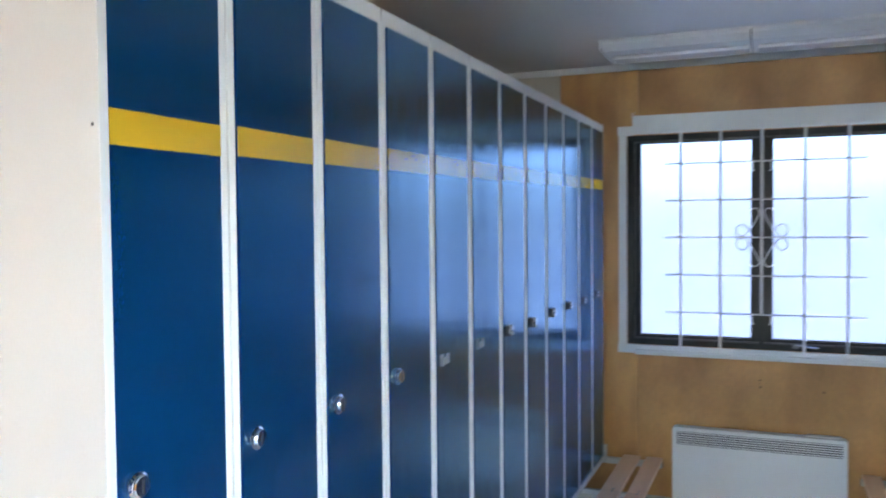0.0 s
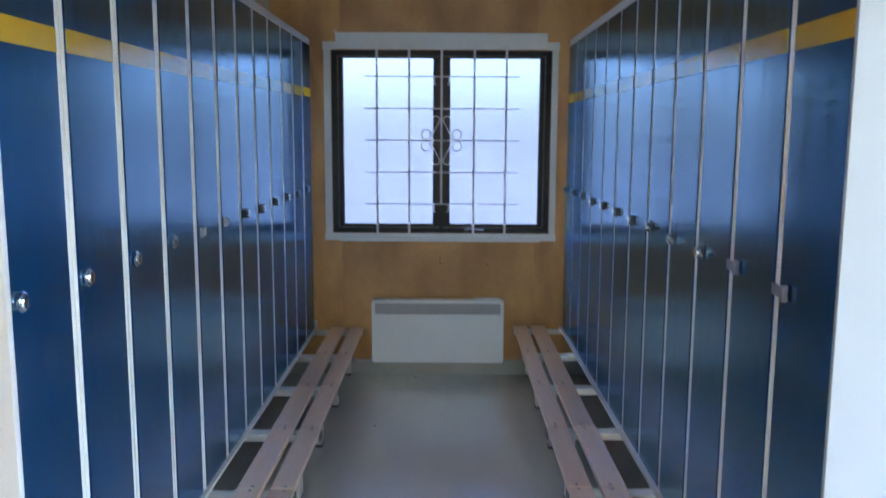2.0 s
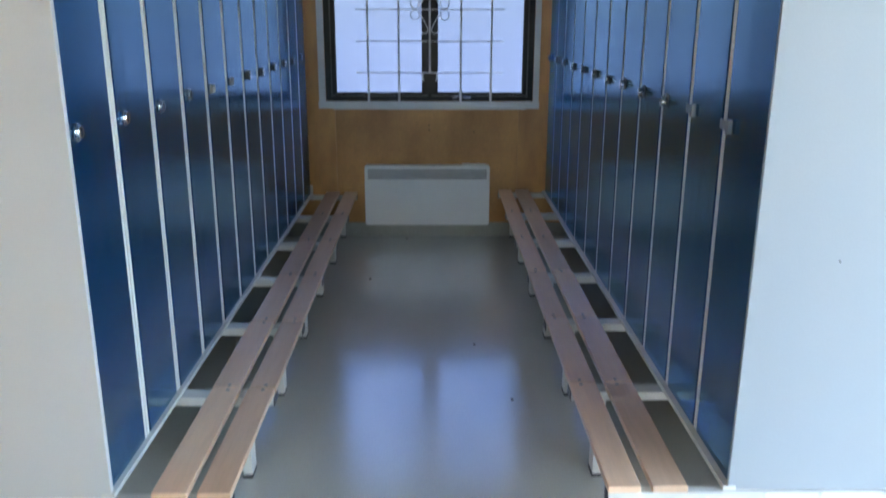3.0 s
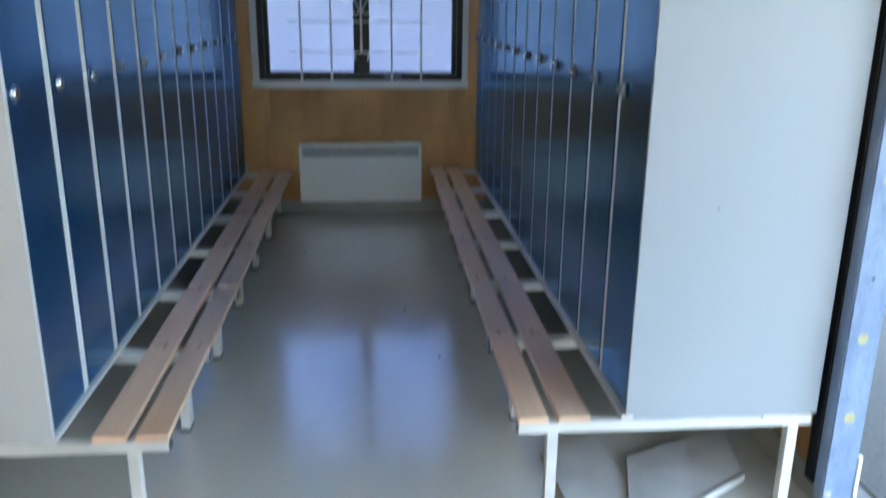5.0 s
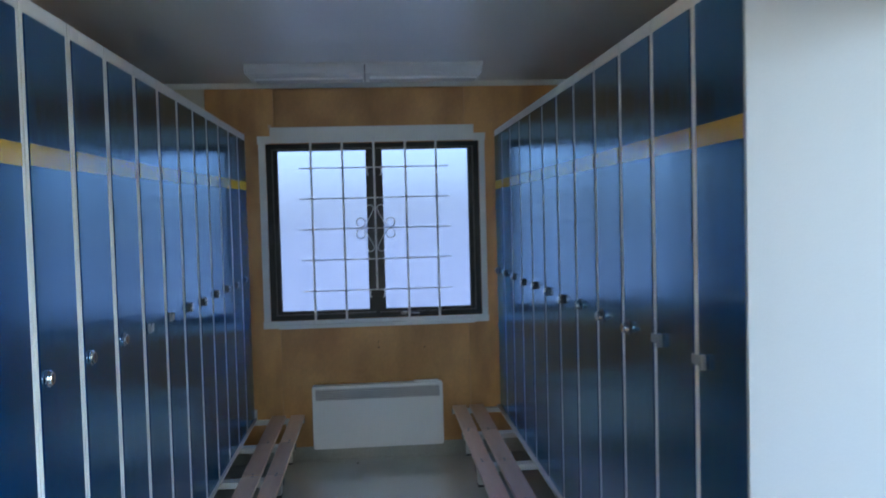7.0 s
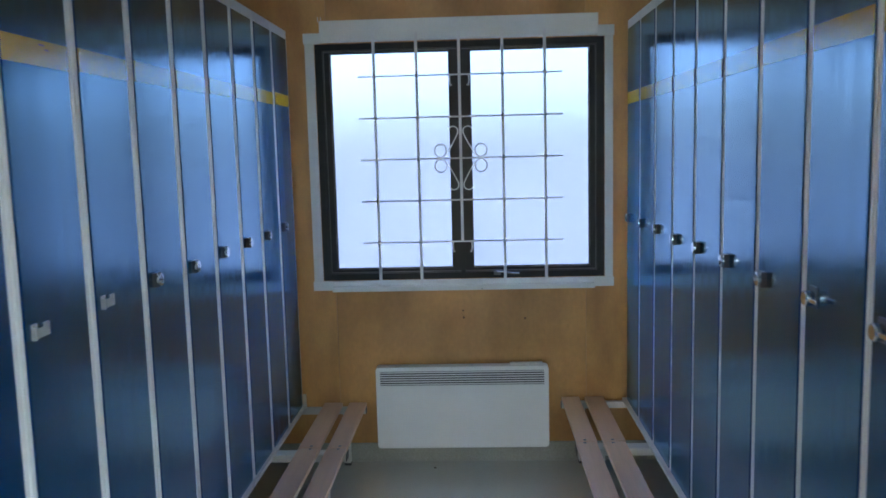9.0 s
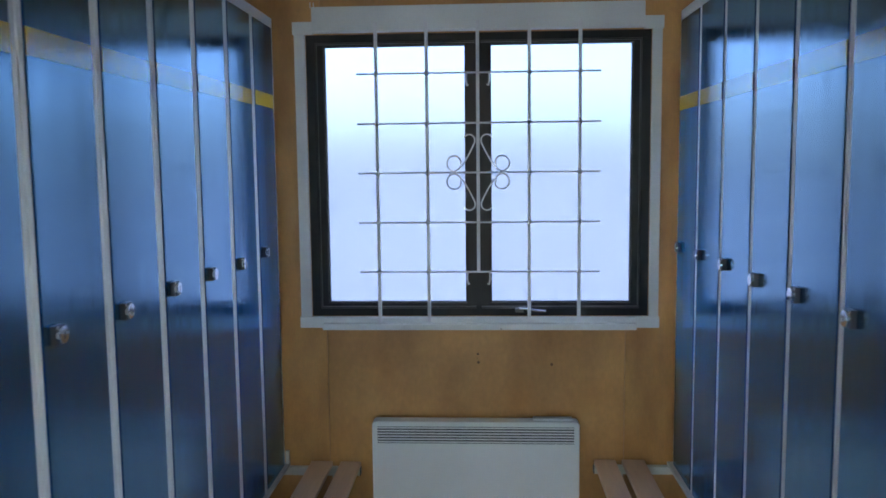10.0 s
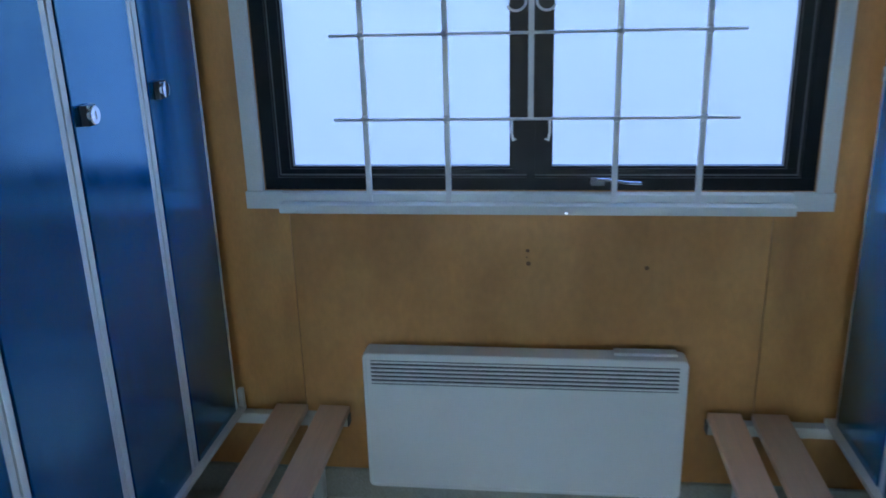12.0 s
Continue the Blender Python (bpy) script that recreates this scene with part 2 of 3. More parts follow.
def turned(profile, axis="x", steps=18, at=(0, 0, 0)):
    """A turned solid: profile of (along, radius) along an axis."""
    bm = bmesh.new()
    rings = []
    for along, r in profile:
        ring = []
        for i in range(steps):
            a = 2 * math.pi * i / steps
            c, s = r * math.cos(a), r * math.sin(a)
            p = {"x": (along, c, s), "y": (c, along, s), "z": (c, s, along)}[axis]
            ring.append(bm.verts.new((p[0] + at[0], p[1] + at[1], p[2] + at[2])))
        rings.append(ring)
    for a, b in zip(rings, rings[1:]):
        for i in range(steps):
            bm.faces.new((a[i], a[(i + 1) % steps], b[(i + 1) % steps], b[i]))
    bm.faces.new(rings[0])
    bm.faces.new(rings[-1])
    bmesh.ops.recalc_face_normals(bm, faces=bm.faces[:])
    return bm


def tube(points, r, steps=8):
    """A round bar that follows points in the plane of the grille."""
    bm = bmesh.new()
    pts = [Vector(p) for p in points]
    rings = []
    for i, p in enumerate(pts):
        d = (pts[min(i + 1, len(pts) - 1)] - pts[max(i - 1, 0)]).normalized()
        u = d.cross(Vector((0, 1, 0))).normalized()
        w = d.cross(u)
        rings.append([bm.verts.new(p + r * (math.cos(2 * math.pi * k / steps) * u + math.sin(2 * math.pi * k / steps) * w)) for k in range(steps)])
    for a, b in zip(rings, rings[1:]):
        for k in range(steps):
            bm.faces.new((a[k], a[(k + 1) % steps], b[(k + 1) % steps], b[k]))
    bm.faces.new(rings[0])
    bm.faces.new(rings[-1])
    bmesh.ops.recalc_face_normals(bm, faces=bm.faces[:])
    return bm


def part(name, bm, material, parent=None, label="", smooth=False):
    if isinstance(bm, bpy.types.Mesh):
        me = bm
    else:
        me = bpy.data.meshes.new(name)
        bmesh.ops.recalc_face_normals(bm, faces=bm.faces[:])
        bm.to_mesh(me)
        bm.free()
        me.materials.append(material)
        if smooth:
            me.shade_smooth()
            me.set_sharp_from_angle(angle=radians(35))
    ob = new(name, me)
    if parent:
        ob.parent = parent
    if label:
        ob["label"] = label
    return ob


def thing(name, at, label, category, group=""):
    ob = new(name)
    ob.matrix_world = Matrix.Translation(at)
    ob.empty_display_size = 0.1
    return tagged(ob, label, category, group)


def structure(name, bm, material, label, category):
    return tagged(part(name, bm, material), label, category, kind="structure")


# ---- the shell of the cabin ----
T = 0.10
structure("floor", boxes((WEST - T, EAST + T, SOUTH - T, T + 0.012, -0.08, 0.0)), FLOOR, "worn glossy grey vinyl floor of the changing room", "floor")
structure("ceiling", boxes((WEST - T, EAST + T, SOUTH - T, T + 0.012, CEIL, CEIL + 0.10)), CEILING, "plain pale grey painted ceiling", "ceiling")
# The 1.5 m east overhang is unseen, added to cut skylight through the door.
structure("roof", boxes((WEST - 0.3, EAST + 1.5, SOUTH - 0.3, 0.4, CEIL + 0.104, CEIL + 0.2), bevel=0.01), ROOF, "flat grey sheet roof with an unseen east overhang added to shade the doorway", "roof")
structure("wall_west", boxes((WEST - T, WEST, SOUTH, 0.012, 0.0, CEIL)), PLY, "varnished brown plywood side wall behind the lockers", "wall")
# Unseen opening behind the camera, added so fill daylight runs down the aisle.
FILL_WIN = (-1.28, 1.22, 1.25, 2.25)
structure("wall_south", boxes((WEST - T, FILL_WIN[0], SOUTH - T, SOUTH, 0, CEIL), (FILL_WIN[1], EAST + T, SOUTH - T, SOUTH, 0, CEIL), (FILL_WIN[0], FILL_WIN[1], SOUTH - T, SOUTH, 0, FILL_WIN[2]), (FILL_WIN[0], FILL_WIN[1], SOUTH - T, SOUTH, FILL_WIN[3], CEIL)), CREAM,
          "cream painted end wall round an added window", "wall")
DY0, DY1, DH = -4.90, -3.600, 2.000
structure("wall_east", boxes((EAST, EAST + 0.055, DY1, 0.012, 0.0, CEIL), (EAST, EAST + 0.055, SOUTH, DY0, 0.0, CEIL), (EAST, EAST + 0.055, DY0, DY1, DH, CEIL)), PLY,
          "varnished brown plywood side wall with a door opening", "wall")
x0, x1, z0, z1 = WIN
wall = structure("wall_north", boxes((WEST - T, x0, 0.012, 0.012 + T, 0, CEIL), (x1, EAST + T, 0.012, 0.012 + T, 0, CEIL), (x0, x1, 0.012, 0.012 + T, 0, z0), (x0, x1, 0.012, 0.012 + T, z1, CEIL)),
                 PLY, "varnished plywood end wall round the window", "wall")
SL, SR, g = -0.638, 0.551, 0.0010
part("plywood_panel", boxes((-1.055, x0, 0, 0.011, 0, CEIL), (x0, SL - g, 0, 0.011, 0, z0), (x0, SL - g, 0, 0.011, z1, CEIL)), PLY_EDGE, wall)
part("plywood_panel", boxes((SL + g, SR - g, 0, 0.011, 0, z0)), PLY, wall)
part("plywood_panel", boxes((SL + g, SR - g, 0, 0.011, z1, CEIL)), PLY, wall)
part("plywood_panel", boxes((x1, EAST, 0, 0.011, 0, CEIL), (SR + g, x1, 0, 0.011, 0, z0), (SR + g, x1, 0, 0.011, z1, CEIL)), PLY_EDGE, wall)
structure("corner_board", boxes((WEST, -1.057, -0.012, 0.010, 0, CEIL), bevel=0.002), CREAM, "pale cream board in the corner above the lockers", "trim")
structure("baseboard_north", boxes((WEST, EAST, -0.014, -0.0005, 0, 0.092), bevel=0.002), BASEB, "dull grey skirting board below the plywood", "baseboard")
structure("baseboard_east", boxes((EAST - 0.014, EAST - 0.0005, DY1 + 0.06, -0.016, 0, 0.092), bevel=0.002), BASEB, "dull grey skirting board beside the door", "baseboard")
structure("baseboard_west", boxes((WEST + 0.0005, WEST + 0.014, SOUTH, -0.016, 0, 0.092), bevel=0.002), BASEB, "dull grey skirting board along the side wall", "baseboard")
structure("trim_ceiling", boxes((WEST, EAST, -0.022, -0.0005, CEIL - 0.034, CEIL - 0.0005), bevel=0.004), TRIM, "narrow pale moulding under the ceiling", "trim")

# marks left on the plywood
for i, (mx, mz, w, h) in enumerate(((-0.032, 0.742, 0.010, 0.014), (-0.030, 0.708, 0.012, 0.012), (-0.034, 0.725, 0.004, 0.020), (0.262, 0.700, 0.012, 0.012))):
    tagged(part("wall_mark", turned([(-0.0012, w / 2), (0.0005, w / 2)], "y", 8, (mx, 0, mz)), STAIN), "small dark scuff on the plywood below the window", "mark", "marks on the plywood", "structure")


# ---- window ----
def build_window():
    win = tagged(new("window_1"), "two-light frosted window in a black frame with grey boards round it", "window", kind="structure")
    fr = boxes((x0, x1, 0.004, 0.075, z0, z0 + 0.030), (x0, x1, 0.004, 0.075, z1 - 0.030, z1), (x0, x0 + 0.034, 0.0045, 0.0745, z0, z1), (x1 - 0.034, x1, 0.0045, 0.0745, z0, z1))
    part("window_frame", fr, BLACK, win)
    for a, b in ((x0 + 0.034, -0.027), (-0.025, x1 - 0.034)):
        w = 0.030
        wa, wb = (w, 0.046) if a < -0.5 else (0.046, w)
        s = boxes((a, b, 0.016, 0.066, z0 + 0.030, z0 + 0.030 + 0.020), (a, b, 0.016, 0.066, z1 - 0.030 - 0.010, z1 - 0.030),
                  (a, a + wa, 0.0165, 0.0655, z0 + 0.03, z1 - 0.03), (b - wb, b, 0.0165, 0.0655, z0 + 0.03, z1 - 0.03))
        sash = part("sash", s, BLACK, win)
        p, q, lo, hi = a + wa, b - wb, z0 + 0.05, z1 - 0.040
        bead = boxes((p, p + 0.005, 0.026, 0.046, lo, hi), (q - 0.005, q, 0.026, 0.046, lo, hi), (p, q, 0.0265, 0.0455, lo, lo + 0.005), (p, q, 0.0265, 0.0455, hi - 0.005, hi))
        part("glazing_bead", bead, BLACK, sash)
        pane = part("pane", boxes((p, q, 0.046, 0.050, lo, hi)), FROST, sash, "frosted glass pane")
        pane.visible_shadow = False
        # Thin grey strips on the sash: edge reflections put into the colour.
        part("seal_glint", boxes((a + 0.003, a + 0.006, 0.0135, 0.0162, z0 + 0.034, z1 - 0.034), (b - 0.006, b - 0.003, 0.0135, 0.0162, z0 + 0.034, z1 - 0.034),
                                  (a + 0.006, b - 0.006, 0.0135, 0.0162, z0 + 0.034, z0 + 0.0375), (a + 0.006, b - 0.006, 0.0135, 0.0162, z1 - 0.037, z1 - 0.034)), SEAL, sash, "dull grey seal line that stands in for the sash edge's reflection")
    part("mullion", boxes((-0.036, -0.016, 0.004, 0.0155, z0 + 0.03, z1 - 0.03), (-0.0268, -0.0252, 0.0155, 0.07, z0 + 0.03, z1 - 0.03)), BLACK, win)
    part("casing", boxes((-0.738, x0 - 0.001, -0.016, -0.0005, 0.897, 2.004), bevel=0.002), TRIM, win)
    part("casing", boxes((x1 + 0.001, 0.676, -0.016, -0.0005, 0.897, 2.004), bevel=0.002), TRIM, win)
    for a, b, c, d in ((-0.743, -0.663, -0.742, -0.647), (0.606, 0.681, 0.587, 0.680)):
        part("corner_block", boxes((a, b, -0.020, -0.0005, 2.0045, 2.052), bevel=0.002), TRIM, win)
        part("corner_block", boxes((c, d, -0.020, -0.0005, 0.852, 0.8965), bevel=0.002), TRIM, win)
    part("head_board", boxes((-0.662, 0.605, -0.045, -0.0005, 2.008, 2.103), bevel=0.004), TRIM, win)
    part("window_sill", boxes((-0.646, 0.586, -0.058, -0.0005, 0.850, 0.874), (-0.646, 0.586, -0.030, -0.0005, 0.8745, 0.896), bevel=0.004), TRIM, win)
    for sx in (-0.60, -0.52, -0.20, 0.06, 0.30, 0.53):
        part("screw", turned([(-0.0595, 0.0030), (-0.0575, 0.0035)], "y", 8, (sx, 0, 0.856)), CHROME if sx == 0.06 else BARS, win)
        part("screw", turned([(-0.0465, 0.0035), (-0.0445, 0.0045)], "y", 8, (sx, 0, 2.095)), CHROME if sx == 0.06 else BARS, win)
    for nx in (-0.668, -0.655):
        part("nail", boxes((nx - 0.0015, nx + 0.0015, -0.030, -0.027, 2.100, 2.122)), BARS, win)
    # stay on the opening light
    stay = part("window_stay", boxes((0.118, 0.150, -0.022, 0.004, 0.914, 0.930), (0.126, 0.142, -0.030, -0.022, 0.918, 0.936), bevel=0.002), SEAL, win, "dull grey metal window stay")
    part("stay_arm", tube([(0.132, -0.028, 0.932), (0.165, -0.030, 0.930), (0.200, -0.027, 0.923), (0.236, -0.024, 0.921)], 0.0042), CHROME, stay)


build_window()


def build_fill_window():
    a, b, lo, hi = FILL_WIN
    # Frame and panes of the added fill opening.
    win = tagged(new("fill_window"), "added unseen window in a black frame that lets fill daylight in", "window", kind="structure")
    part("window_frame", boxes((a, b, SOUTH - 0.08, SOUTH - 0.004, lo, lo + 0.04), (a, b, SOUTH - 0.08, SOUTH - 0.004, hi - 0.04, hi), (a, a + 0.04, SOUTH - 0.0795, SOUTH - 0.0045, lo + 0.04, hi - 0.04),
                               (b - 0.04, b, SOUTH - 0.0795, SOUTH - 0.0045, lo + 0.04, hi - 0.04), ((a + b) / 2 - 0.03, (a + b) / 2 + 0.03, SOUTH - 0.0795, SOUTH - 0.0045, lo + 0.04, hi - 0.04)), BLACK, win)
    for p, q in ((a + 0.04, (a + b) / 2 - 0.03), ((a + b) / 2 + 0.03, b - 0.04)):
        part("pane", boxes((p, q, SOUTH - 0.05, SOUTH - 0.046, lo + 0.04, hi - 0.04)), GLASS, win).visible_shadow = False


build_fill_window()


def build_grille():
    y = -0.052
    gr = thing("window_grille", (0, 0, 0), "grey painted steel burglar grille with a scroll ornament, before the window", "grille")
    for i, gx in enumerate((-0.415, -0.221, -0.026, 0.170, 0.362)):
        lo = 1.080 if i == 2 else 0.882
        part("upright_bar", boxes((gx - 0.0065, gx + 0.0065, y - 0.0065, y + 0.0065, lo, 2.040), bevel=0.0015), BARS, gr)
    for gz in (1.845, 1.656, 1.467, 1.275, 1.082):
        part("cross_bar", tube([(-0.489, y - 0.008, gz), (0.0, y - 0.0085, gz), (0.440, y - 0.008, gz)], 0.0036), BARS, gr)
    for i, gx in enumerate((-0.415, -0.221, 0.170, 0.362)):
        for gz in (1.845, 1.656, 1.467, 1.275, 1.082):
            part("weld", turned([(-0.010, 0.003), (-0.006, 0.0085), (0.006, 0.0085), (0.010, 0.003)], "z", 8, (gx, y - 0.006, gz)), BARS, gr, smooth=True)
    cx, cz = -0.026, 1.467
    for sx in (-1, 1):
        for sz in (-1, 1):
            pts = []
            # outward curl
            for k in range(17):
                a = radians(-90 + 295 * (1 - k / 16))
                r = 0.033 - 0.010 * (1 - k / 16)
                pts.append((cx + sx * (0.090 + r * math.cos(a)), y - 0.012, cz + sz * (0.037 + r * math.sin(a))))
            # sweep towards the centre and small curl at the end
            for k in range(1, 9):
                u = k / 8
                pts.append((cx + sx * (0.090 - 0.078 * u ** 0.8), y - 0.012, cz + sz * (0.004 + 0.112 * u ** 1.25)))
            for k in range(1, 8):
                a = radians(180 - 150 * k / 7)
                pts.append((cx + sx * (0.034 + 0.023 * math.cos(a)), y - 0.012, cz + sz * (0.122 + 0.023 * math.sin(a))))
            part("scroll", tube(pts, 0.0030, 6), BARS, gr, smooth=True)
    # small hooks at the ends of the middle bar
    for hz in (1.845, 1.082):
        for sx in (-1, 1):
            pts = [(cx + sx * 0.043, y - 0.012, hz), (cx + sx * 0.044, y - 0.012, hz - 0.03), (cx + sx * 0.040, y - 0.012, hz - 0.05), (cx + sx * 0.034, y - 0.012, hz - 0.045)]
            part("hook", tube(pts, 0.003, 6), BARS, gr)


build_grille()


# ---- panel heater ----
def ring(a, b, lo, hi, r, w, y0, y1, steps=6):
    """A frame of width w with rounded corners of radius r, from y0 to y1."""
    bm = bmesh.new()

    def loop(inset, y):
        q = r - inset
        out = []
        for cx, cz, start in ((b - r, hi - r, 0), (a + r, hi - r, 90), (a + r, lo + r, 180), (b - r, lo + r, 270)):
            for i in range(steps + 1):
                t = radians(start + 90 * i / steps)
                out.append(bm.verts.new((cx + q * math.cos(t), y, cz + q * math.sin(t))))
        return out
    loops = [loop(0, y1), loop(0, y0 + 0.002), loop(0.002, y0), loop(w, y0), loop(w, y1)]
    for p, q in zip(loops, loops[1:] + loops[:1]):
        for i in range(len(p)):
            bm.faces.new((p[i], p[(i + 1) % len(p)], q[(i + 1) % len(p)], q[i]))
    return bm


def build_heater():
    a, b, lo, hi = -0.447, 0.360, 0.098, 0.485
    yb, yf = -0.030, -0.085
    h = thing("panel_heater", (a, -0.03, lo), "white enamelled electric panel heater with a slotted top, below the window", "heater")
    h.matrix_world = Matrix()
    n, top, bot = 6, hi - 0.016, hi - 0.084
    step = (top - bot) / n
    front = [(a, b, yf, yf + 0.004, lo, bot), (a, b, yf, yf + 0.004, top, hi), (a, a + 0.016, yf, yf + 0.004, bot, top), (b - 0.016, b, yf, yf + 0.004, bot, top)]
    part("body", boxes((a + 0.004, b - 0.004, yf + 0.0045, yb, lo + 0.004, hi - 0.004), bevel=0.004), HEAT, h)
    # Dark sheet over the body: shade between the slats as colour.
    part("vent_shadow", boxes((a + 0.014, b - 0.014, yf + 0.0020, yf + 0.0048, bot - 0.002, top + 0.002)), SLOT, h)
    part("front_panel", boxes(*front), HEAT, h)
    part("rim", ring(a - 0.005, b + 0.005, lo - 0.004, hi + 0.005, 0.016, 0.009, yf - 0.003, yb - 0.002), HEAT, h, smooth=True)
    for i in range(n):
        z = bot + step * (i + 0.5)
        part("vent_slat", boxes((a + 0.016, b - 0.016, yf - 0.001, yf + 0.004, z - step * 0.18, z + step * 0.24)), HEAT, h)
    part("control_box", boxes((b - 0.175, b - 0.02, yf + 0.018, yb - 0.004, hi + 0.0055, hi + 0.013), bevel=0.003), HEAT, h)
    for bx in (a + 0.15, b - 0.15):
        part("wall_bracket", boxes((bx - 0.02, bx + 0.02, yb, -0.0145, lo + 0.02, hi - 0.05)), STEEL, h)


build_heater()


# ---- lockers ----
def knob(kind, parent, s):
    """A lock on the door at its own origin; s is the way out of the door."""
    if kind == "round":
        k = part("knob", turned([(0, 0.019), (s * 0.002, 0.0210), (s * 0.005, 0.0210), (s * 0.007, 0.0165), (s * 0.011, 0.0165), (s * 0.013, 0.0145)], "x", 20), CHROME, parent, "round chrome turn lock", True)
        part("key_slot", boxes((min(s * 0.0125, s * 0.0142), max(s * 0.0125, s * 0.0142), -0.002, 0.002, -0.010, 0.010)), DARK, k)
    elif kind == "square":
        k = part("knob", turned([(s * 0.013, 0.0172), (s * 0.019, 0.0172), (s * 0.0206, 0.0160), (s * 0.021, 0.012)], "x", 22), CHROME, parent, "chrome face of the cylinder lock", True)
        part("housing", boxes((*sorted((0, s * 0.0145)), -0.0165, 0.0165, -0.019, 0.019), bevel=0.003), DARK, k, "black lock housing")
        part("lock_screw", turned([(s * 0.0145, 0.004), (s * 0.0160, 0.003)], "x", 8, (0, -0.013, 0.015)), CHROME, k)
        part("key_slot", boxes((*sorted((s * 0.0205, s * 0.0214)), -0.0015, 0.0015, -0.007, 0.007)), DARK, k)
    elif kind == "lever":
        k = part("knob", turned([(s * 0.003, 0.014), (s * 0.006, 0.016), (s * 0.020, 0.016), (s * 0.023, 0.013)], "x", 18), CHROME, parent, "chrome lock with a lever", True)
        part("lock_plate", boxes((*sorted((0, s * 0.003)), -0.018, 0.018, -0.020, 0.024), bevel=0.001), DARK, k)
        part("lever", boxes((*sorted((s * 0.014, s * 0.019)), -0.052, -0.010, -0.005, 0.004), bevel=0.001), CHROME, k)
    elif kind == "hasp":
        k = part("hasp", boxes((*sorted((s * 0.001, s * 0.004)), -0.022, 0.044, -0.015, 0.004), (*sorted((s * 0.001, s * 0.004)), -0.022, -0.002, 0.004, 0.016), (*sorted((s * 0.001, s * 0.004)), 0.022, 0.044, 0.004, 0.012)),
                 TAPE, parent, "bent pale metal hasp")
        part("hasp_tongue", boxes((*sorted((s * 0.004, s * 0.012)), -0.022, -0.018, -0.015, 0.010)), TAPE, k)
    else:
        k = part("hasp", boxes((*sorted((s * 0.0075, s * 0.011)), 0.008, 0.062, -0.013, 0.012), bevel=0.001), CLIP, parent, "dull metal clip bridging two doors")
        part("hasp_tongue", boxes((*sorted((s * 0.0035, s * 0.016)), -0.010, 0.0075, -0.019, 0.017), bevel=0.002), CLIP, k)
    return k


SIDE = 0.0172
cache = {}


def cached(key, make, material, smooth=False):
    if key not in cache:
        bm = make()
        me = bpy.data.meshes.new(key)
        bmesh.ops.recalc_face_normals(bm, faces=bm.faces[:])
        bm.to_mesh(me)
        bm.free()
        me.materials.append(material)
        cache[key] = me
    return cache[key]


def build_locker(s, x, i, kind, label):
    """One locker; s = 1 opens towards +x (west row), -1 towards -x (east row)."""
    y, base, lo = Y0 + PITCH * i, BASE if s > 0 else BASE + LIFT, DOOR_LO if s > 0 else DOOR_LO + LIFT
    lk = thing("locker", (x, y, base), label, "locker", "lockers of the west row" if s > 0 else "lockers of the east row")
    w, h = PITCH - 0.0060, TOP - base
    sd = SIDE if s > 0 else 0.0112

    def b(d0, d1, y0, y1, z0, z1, bev=0.0012):
        a, c = sorted((-s * d0, -s * d1))
        return lambda: boxes((a, c, y0, y1, z0, z1), bevel=bev)
    key = "w" if s > 0 else "e"
    if i == 0:
        side = part("side_panel", b(0, DEPTH, 0, sd, -0.0135, h)(), ENDP if s > 0 else ENDW, lk, "cream painted end panel" if s > 0 else "white end panel coloured darker to offset the door light")
        for d, z in (((0.012, 1.70), (0.30, 0.62)) if s > 0 else ((0.31, 1.725), (0.20, 0.90))):
            part("screw", turned([(-0.0012, 0.0022), (0.0005, 0.003)], "y", 8, (-s * d, 0, z - base)), SLOT, side)
    else:
        part("side_panel", cached("side_near" + key, b(0.0065, DEPTH, 0, sd, 0, h), WHITE), WHITE, lk)
    part("side_panel", cached("side_far" + key, b(0.0065, DEPTH, w - sd, w, 0, h), WHITE), WHITE, lk)
    part("top_panel", cached("top" + key, b(0.0065, DEPTH, sd + 0.0003, w - sd - 0.0003, DOOR_HI - base + 0.002, h), WHITE), WHITE, lk)
    part("bottom_panel", cached("bottom" + key, b(0.026, DEPTH, sd + 0.0003, w - sd - 0.0003, 0, 0.016), UNDER_SHADE), UNDER_SHADE, lk, "bottom board coloured dark brown for the shade beneath")
    part("back_panel", cached("back" + key, b(DEPTH - 0.006, DEPTH - 0.001, sd + 0.0005, w - sd - 0.0005, 0.022, h - 0.045, 0), WHITE), WHITE, lk)
    dy0, dy1 = sd + 0.003, w - sd - 0.003
    door = part("door", cached("door" + key, b(0.004, 0.022, dy0, dy1, lo - base + 0.001, DOOR_HI - base - 0.001), BLUE), BLUE, lk, "glossy dark blue door")
    band = part("yellow_band", cached("band" + key, b(0.0028, 0.0042, dy0 + 0.0006, dy1 - 0.0006, 0.0, 0.051, 0), YELLOW), YELLOW, door, "yellow band across the door")
    band.location.z = (1.674 + 0.0040 * i if s > 0 else 1.685 + 0.0005 * i) - base
    if s > 0 and i in (3, 4):
        for fy, fz, fw in ((0.150, 0.040, 0.022), (0.172, 0.032, 0.016), (0.225, 0.030, 0.012), (0.110, 0.030, 0.020))[:4 if i == 3 else 2]:
            part("scuff", boxes((0.0, 0.0003, fy, fy + fw, fz, fz + 0.0035)), STAIN, band).location.x = -s * 0.0028
    ky = 0.058 if s > 0 else w - 0.058
    k = knob(kind, door, s)
    k.location = (-s * 0.004, ky, 1.183 - base + 0.004 * math.sin(i * 2.3 + s))
    return lk


